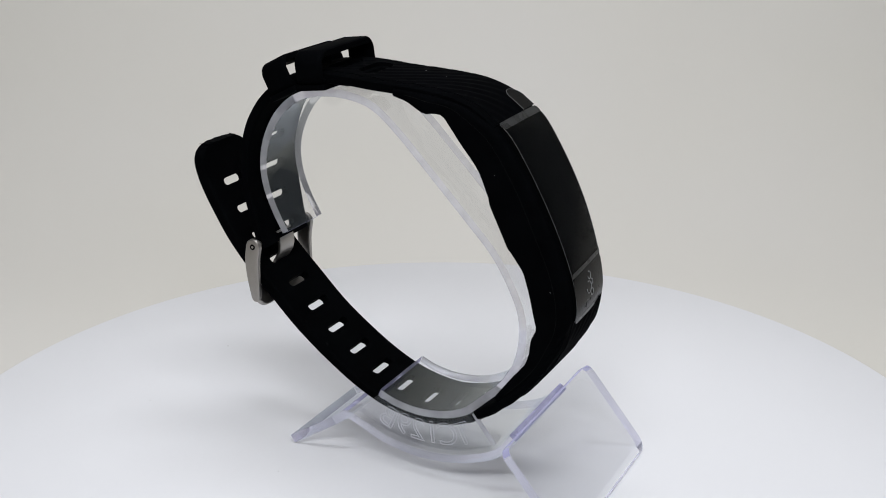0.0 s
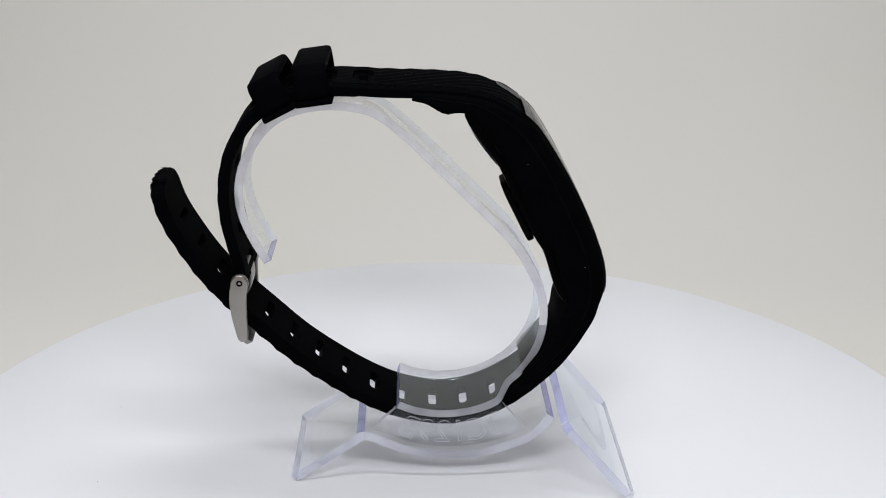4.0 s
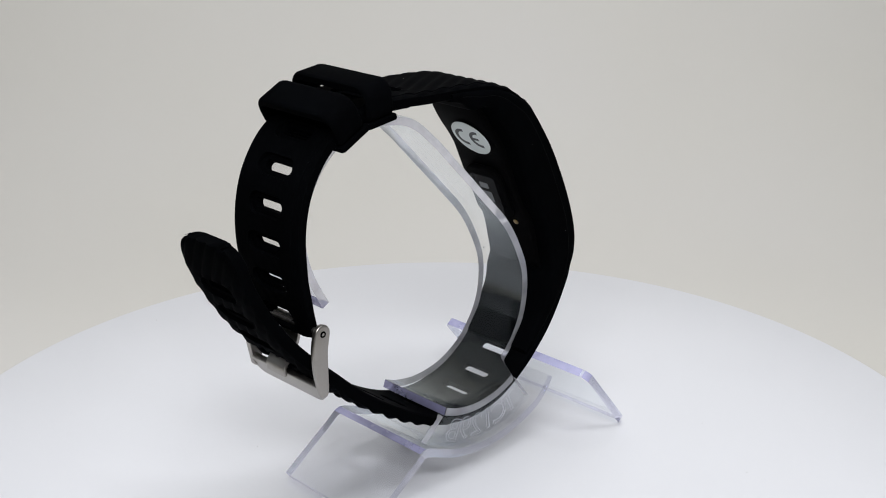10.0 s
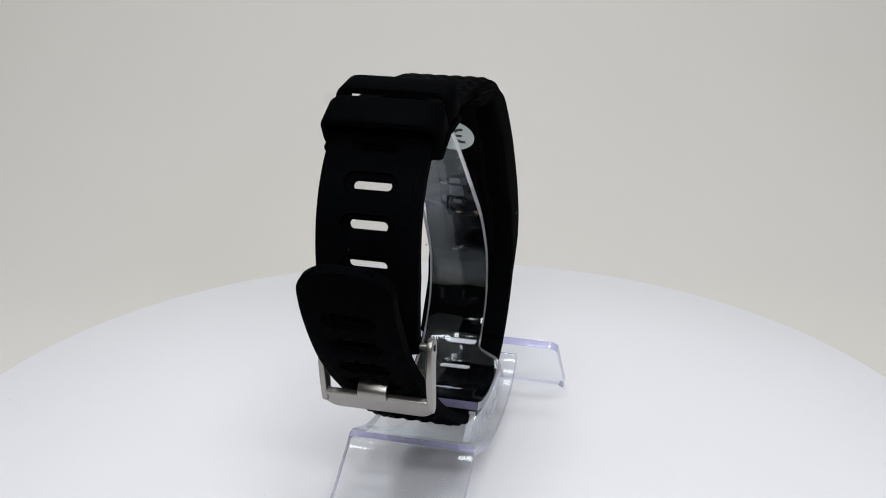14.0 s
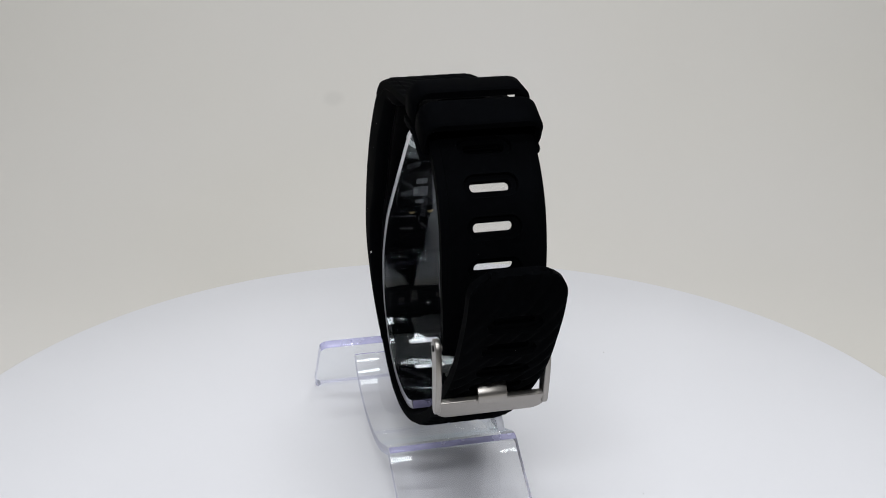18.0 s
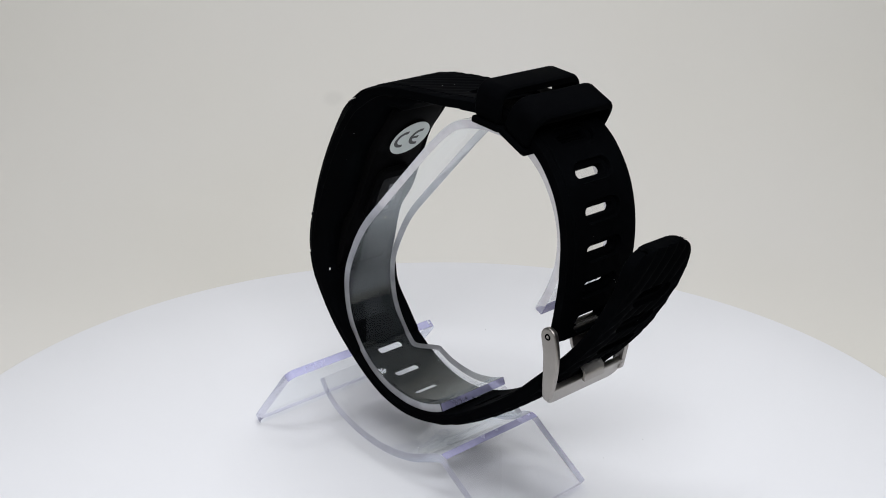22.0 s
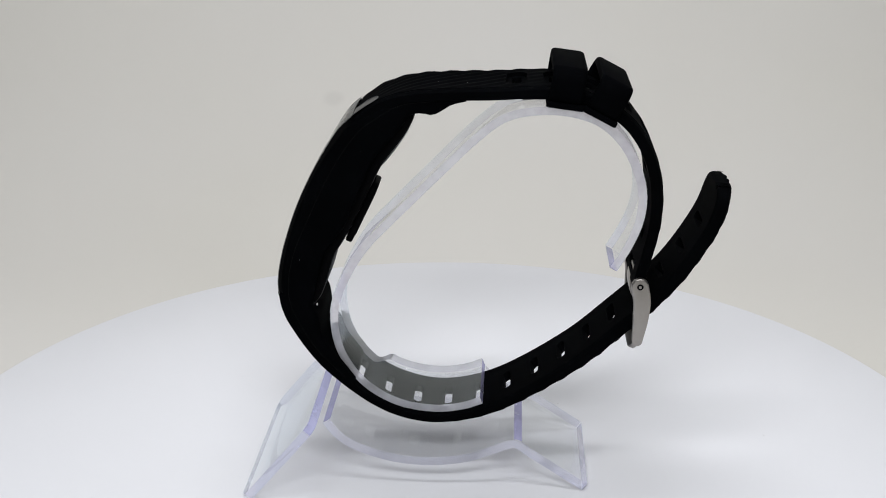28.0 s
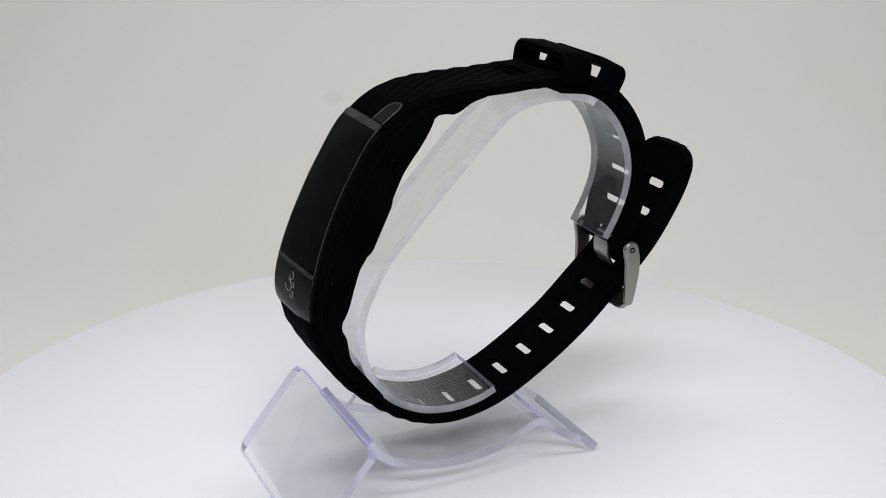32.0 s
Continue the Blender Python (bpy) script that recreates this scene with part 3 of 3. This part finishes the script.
    o = Vector((VC + 0.9, q[0], q[1])) + d * 0.51
    for cx, bar in ((-1.75, False), (2.5, True)):
        r0, r1 = 1.75, 2.6
        arc = [(cx + r1 * math.cos(radians(a)), r1 * math.sin(radians(a))) for a in range(80, 281, 10)]
        arc += [(cx + r0 * math.cos(radians(a)), r0 * math.sin(radians(a))) for a in range(280, 79, -10)]
        part("mark_letter", plate(arc, side, dn, o, d, 0.03), INK, label)
        if bar:
            part("mark_letter", plate([(cx - 1.95, -0.38), (cx - 0.1, -0.38), (cx - 0.1, 0.38), (cx - 1.95, 0.38)], side, dn, o, d, 0.03), INK, label)

    # lens, film and its tab
    part("lens", face_sheet(0.4, FACE.length - 0.2, 9.1, -1.2, 0.06, 0.2, 1.2), GLASS_BLACK, root, "glossy black display lens, switched off")
    film = part("screen_film", face_sheet(0.2, FACE.length + 0.0, 9.3, 0.12, 0.15, 0.2, 1.4), FILM, root, "clear protective film with white scuffed edges")
    part("film_edge", face_sheet(0.25, 2.1, 9.2, 0.19, 0.22, 0.2, 0.6), FILM_EDGE, film)
    mid = FACE.find(34.2, 53.2)
    part("film_edge", face_sheet(mid - 0.5, mid + 0.45, 9.2, 0.19, 0.22, 0.2, 0.2), FILM_EDGE, film)
    part("film_edge", face_sheet(mid + 0.5, FACE.length - 0.1, 9.15, 0.19, 0.22, 0.2, 1.2), FILM_TAB, film)
    # the lower edge of the film, lifted and scuffed, with a few air streaks above it
    part("film_edge", face_sheet(FACE.length - 1.0, FACE.length - 0.1, 8.6, 0.23, 0.25, 0.2, 0.4), FILM_EDGE, film)
    streak_rng = random.Random(12)
    for _ in range(7):
        v0, s0 = streak_rng.uniform(-6.0, 7.0), FACE.length - streak_rng.uniform(1.2, 4.2)
        bend = streak_rng.uniform(-1.2, 1.2)
        part("air_streak", tube([on_face(s0 + 0.16 * k, v0 + bend * math.sin(0.4 * k), 0.43 - 0.2 * (v0 / 9.2) ** 2) for k in range(streak_rng.randint(3, 7))], 0.00007, False, 6), FILM_EDGE, film)
    for v in (-9.0, 9.0):
        part("film_edge", tube([on_face(0.6 + (FACE.length - 1.2) * k / 40, v, 0.13) for k in range(41)], 0.00005, False, 6), FILM_LINE, film)
    bm = bmesh.new()
    tab = []
    for a, b in [(-2.6 + 0, 0.8)] + [(2.6 * math.cos(radians(180 - 15 * k)) , -3.4 - 2.6 * math.sin(radians(15 * k))) for k in range(13)] + [(2.6, 0.8)]:
        p0, n0 = FACE.at(0), FACE.normal(0)
        if b <= 0:
            su = -b
            p0, n0 = UPPER.at(su), UPPER.normal(su)
        q = p0 + n0 * (0.46 if b <= 0 else 0.24)
        tab.append(P(q[0], VC - 6.2 + a, q[1]))
    low = [bm.verts.new(x) for x in tab]
    high = [bm.verts.new(x + P(0.04, 0, 0.04)) for x in tab]
    bm.faces.new(low)
    bm.faces.new(high[::-1])
    for i in range(len(low)):
        j = (i + 1) % len(low)
        bm.faces.new((low[i], high[i], high[j], low[j]))
    film_tab = part("film_tab", bm, FILM_TAB, film)
    part("tab_rim", tube([x + P(0.03, 0, 0.03) for x in tab], 0.00007, False, 6), FILM_LINE, film_tab)
    # touch mark below the display: two swirls
    ms = FACE.find(35.1, 48.6)
    for ds, dv, r in ((0.0, 1.2, 1.4), (-2.3, 0.2, 0.9), (1.6, -0.6, 0.8), (-0.6, -0.9, 0.6)):
        pts = [on_face(ms + ds + r * math.sin(a) * 0.9, dv + r * math.cos(a), 0.46) for a in (2 * math.pi * k / 24 for k in range(20))]
        part("touch_mark", tube(pts, 0.00008, False, 6), FILM_ICON, film)

    # straps
    s_h1 = UPPER.find(-42.9, 79.4) + 0.55
    ups = [s_h1 + 7.74 * k for k in range(-5, 6) if 30 < s_h1 + 7.44 * k < UPPER.length - 3]
    part("upper_strap", strap(UPPER, UPPER.length, ups[0], ups, lambda s: 20.0 if s < UPPER.length - 16 else 20.0 - 1.6 * min(1, (s - UPPER.length + 16) / 12), lambda s: 2.6 if s > 36 else 2.4,
         lambda s: min(0.46, 0.14 + 0.022 * s) if s < 34 else max(0.15, 0.46 - 0.1 * (s - 34)), lambda s: -0.6 - 0.4 * min(1, s / 30), 0.38, 0.645), SILICONE, root)
    s_l4 = LOWER.find(-16.0, 17.6)
    lows = [s_l4 + 7.44 * k for k in range(-6, 12) if 18 < s_l4 + 7.44 * k < LOWER.length - 7]

    def low_centre(s):
        return -0.3 + 0.6 * min(1, s / 28) - 0.8 * min(1, max(0, (s - 70) / 50))

    def low_width(s):
        w = 20.0 - 2.0 * min(1, max(0, (s - 40) / 45))
        e = LOWER.length - s
        return w if e > 5 else w - 2 * (5 - math.sqrt(max(0, 25 - (5 - e) ** 2)))
    def low_ribs(s):
        return (0.2 + 0.55 * min(1, max(0, (s - 24) / 10))) * (1 if s < 108 else 0.7)
    part("lower_strap", strap(LOWER, LOWER.length, lows[0], lows, low_width, lambda s: 2.25 if s < 52 else 2.25 + 0.85 * min(1, (s - 52) / 36), low_ribs, low_centre, 0.75, 0.62, 0.1), SILICONE, root)

    # keeper loops, standing up off the strap
    for u, z in ((-26.3, 89.7), (-34.4, 87.2)):
        s = UPPER.find(u, z)
        q, t, n = UPPER.at(s), UPPER.tangent(s), UPPER.normal(s)
        loop_ring = []
        bm = bmesh.new()
        sec_out, sec_in = rounded(23.1, 9.0, 2.8, 7), rounded(20.4, 5.6, 1.5, 7)
        for e in (-3.5, -3.2, -2.7, 2.7, 3.2, 3.5):
            inset = max(0.0, abs(e) - 2.7) ** 2 * 0.8
            for sec, sign in ((sec_out, -1), (sec_in, 1)):
                loop = []
                for a, b in sec:
                    k = 1 + sign * inset / 8
                    arch = -0.05 - 0.4 * (a / 11.5) ** 2 if b > 0 else 0.55
                    o = q + t * e + n * (b * k + 0.6 + arch)
                    loop.append(bm.verts.new(P(o[0], VC + a * k, o[1])))
                loop_ring.append(loop)
        m = len(sec_out)
        for a, b in ((0, 2), (2, 4), (4, 6), (6, 8), (8, 10), (10, 11), (11, 9), (9, 7), (7, 5), (5, 3), (3, 1), (1, 0)):
            for i in range(m):
                bm.faces.new((loop_ring[a][i], loop_ring[a][(i + 1) % m], loop_ring[b][(i + 1) % m], loop_ring[b][i]))
        keeper = part("keeper_loop", bm, SILICONE, root)
        # the flat bar that closes the loop under the strap
        up = Vector((0, n[0], n[1]))
        part("keeper_bar", plate(rounded(23.3, 7.7, 0.7, 4), Vector((1, 0, 0)), Vector((0, t[0], t[1])), Vector((VC, q[0], q[1])) - up * 3.6, up, 1.2, 0.3), SILICONE, keeper)

    # buckle
    bar = [(11.2, 2.4), (-11.2, 2.4)] + [(-8.2 + 3.0 * math.cos(radians(x)), 0.6 + 3.0 * math.sin(radians(x))) for x in range(180, 271, 15)]
    bar += [(8.2 + 3.0 * math.cos(radians(x)), 0.6 + 3.0 * math.sin(radians(x))) for x in range(270, 361, 15)]
    part("buckle_bar", plate(bar, side, Vector((0, -0.48, 0.877)).normalized(), Vector((VC + 0.6, -42.5, 34.9)), Vector((0, -0.877, -0.48)).normalized(), 1.4, 0.4, 3), STEEL, root, "brushed steel buckle bar")
    arm_line = Line([(-43.3, 47.6), (-43.9, 44.0), (-43.8, 40.0), (-43.5, 37.0), (-43.3, 34.9)], side=1)
    for v0, v1 in ((10.2, 11.4), (-11.4, -10.2)):
        bm = bmesh.new()
        outline = []
        k_n = 14
        half = [1.9 - 0.75 * (k / k_n) ** 2.2 for k in range(k_n + 1)]
        for k in range(k_n + 1):
            s = arm_line.length * k / k_n
            outline.append(tuple(arm_line.at(s) + arm_line.normal(s) * half[k]))
        t, q, n = arm_line.tangent(arm_line.length), arm_line.at(arm_line.length), arm_line.normal(arm_line.length)
        outline += [tuple(q + n * half[-1] * math.cos(radians(a)) + t * half[-1] * math.sin(radians(a))) for a in (30, 60, 90, 120, 150)]
        for k in range(k_n, -1, -1):
            s = arm_line.length * k / k_n
            outline.append(tuple(arm_line.at(s) - arm_line.normal(s) * half[k]))
        t, q, n = arm_line.tangent(0), arm_line.at(0), arm_line.normal(0)
        outline += [tuple(q - n * half[0] * math.cos(radians(a)) - t * half[0] * math.sin(radians(a))) for a in (30, 60, 90, 120, 150)]
        arm = part("buckle_arm", plate(outline, Vector((0, 1, 0)), Vector((0, 0, 1)), Vector((VC + 0.6 + v0, 0, 0)), side, v1 - v0, 0.35, 3), STEEL, root, "brushed steel buckle arm")
        out_v = VC + 0.6 + (v1 if v0 > 0 else v0)
        sgn = 1 if v0 > 0 else -1
        ring_pts = [P(-43.3 + 0.5 * math.cos(a), out_v, 47.6 + 0.5 * math.sin(a)) for a in (2 * math.pi * k / 20 for k in range(20))]
        part("pin_seat", tube(ring_pts, 0.0002, True, 6), PLASTIC, arm)
        part("pin_head", plate([(0.32 * math.cos(2 * math.pi * k / 12), 0.32 * math.sin(2 * math.pi * k / 12)) for k in range(12)], Vector((0, 1, 0)), Vector((0, 0, 1)), Vector((out_v - sgn * 0.1, -43.3, 47.6)), side * sgn, 0.18), STEEL, arm)
    part("spring_pin", tube([P(-43.3, VC + 0.6 + v, 47.6) for v in (-10.3, 10.3)], 0.0007, False, 12), STEEL, root)
    prong_line = Line([(-43.4, 48.5), (-42.6, 46.6), (-42.7, 43.8), (-44.4, 40.8), (-46.3, 38.4), (-46.3, 36.3)], side=1)
    part("buckle_prong", ribbon(prong_line, 0, prong_line.length, 0.8, VC - 2.7, VC + 3.1, 0.5, 0.2), STEEL, root, "brushed steel buckle prong over the bar")
    # specks of dust on the rubber
    rng = random.Random(4)
    bm = bmesh.new()
    for line, lift, lo in ((UPPER, 0.5, 4), (LOWER, 0.85, 4)):
        for _ in range(7):
            s = rng.uniform(lo, line.length - 3)
            q = line.at(s) + line.normal(s) * (lift - 0.05)
            bmesh.ops.create_icosphere(bm, subdivisions=1, radius=rng.uniform(0.03, 0.07) * MM, matrix=Matrix.Translation(P(q[0], VC + rng.uniform(-8.5, 8.5), q[1])))
    for _ in range(5):
        f = rng.uniform(0.2, 0.9)
        o, i = outer.at(outer.length * f), inner.at(inner.length * f)
        q = o + (i - o) * rng.uniform(0.2, 0.8)
        sgn = rng.choice((-1, 1))
        bmesh.ops.create_icosphere(bm, subdivisions=1, radius=rng.uniform(0.04, 0.09) * MM, matrix=Matrix.Translation(P(q[0], VC + 0.8 + sgn * (20.0 + 1.7 * math.sin(math.pi * f)) / 2, q[1])))
    tagged(part("dust_specks", bm, DUST, root), "fine pale dust specks", kind="stuff")
    return root


BAND = band()


def motions():
    rows = [(float(t), pose(0, 0, 0, 0, 0, TURN0 + SPEED * t)) for t in range(33)]
    for thing in (disc, STAND, BAND):
        walk(thing, rows)


motions()
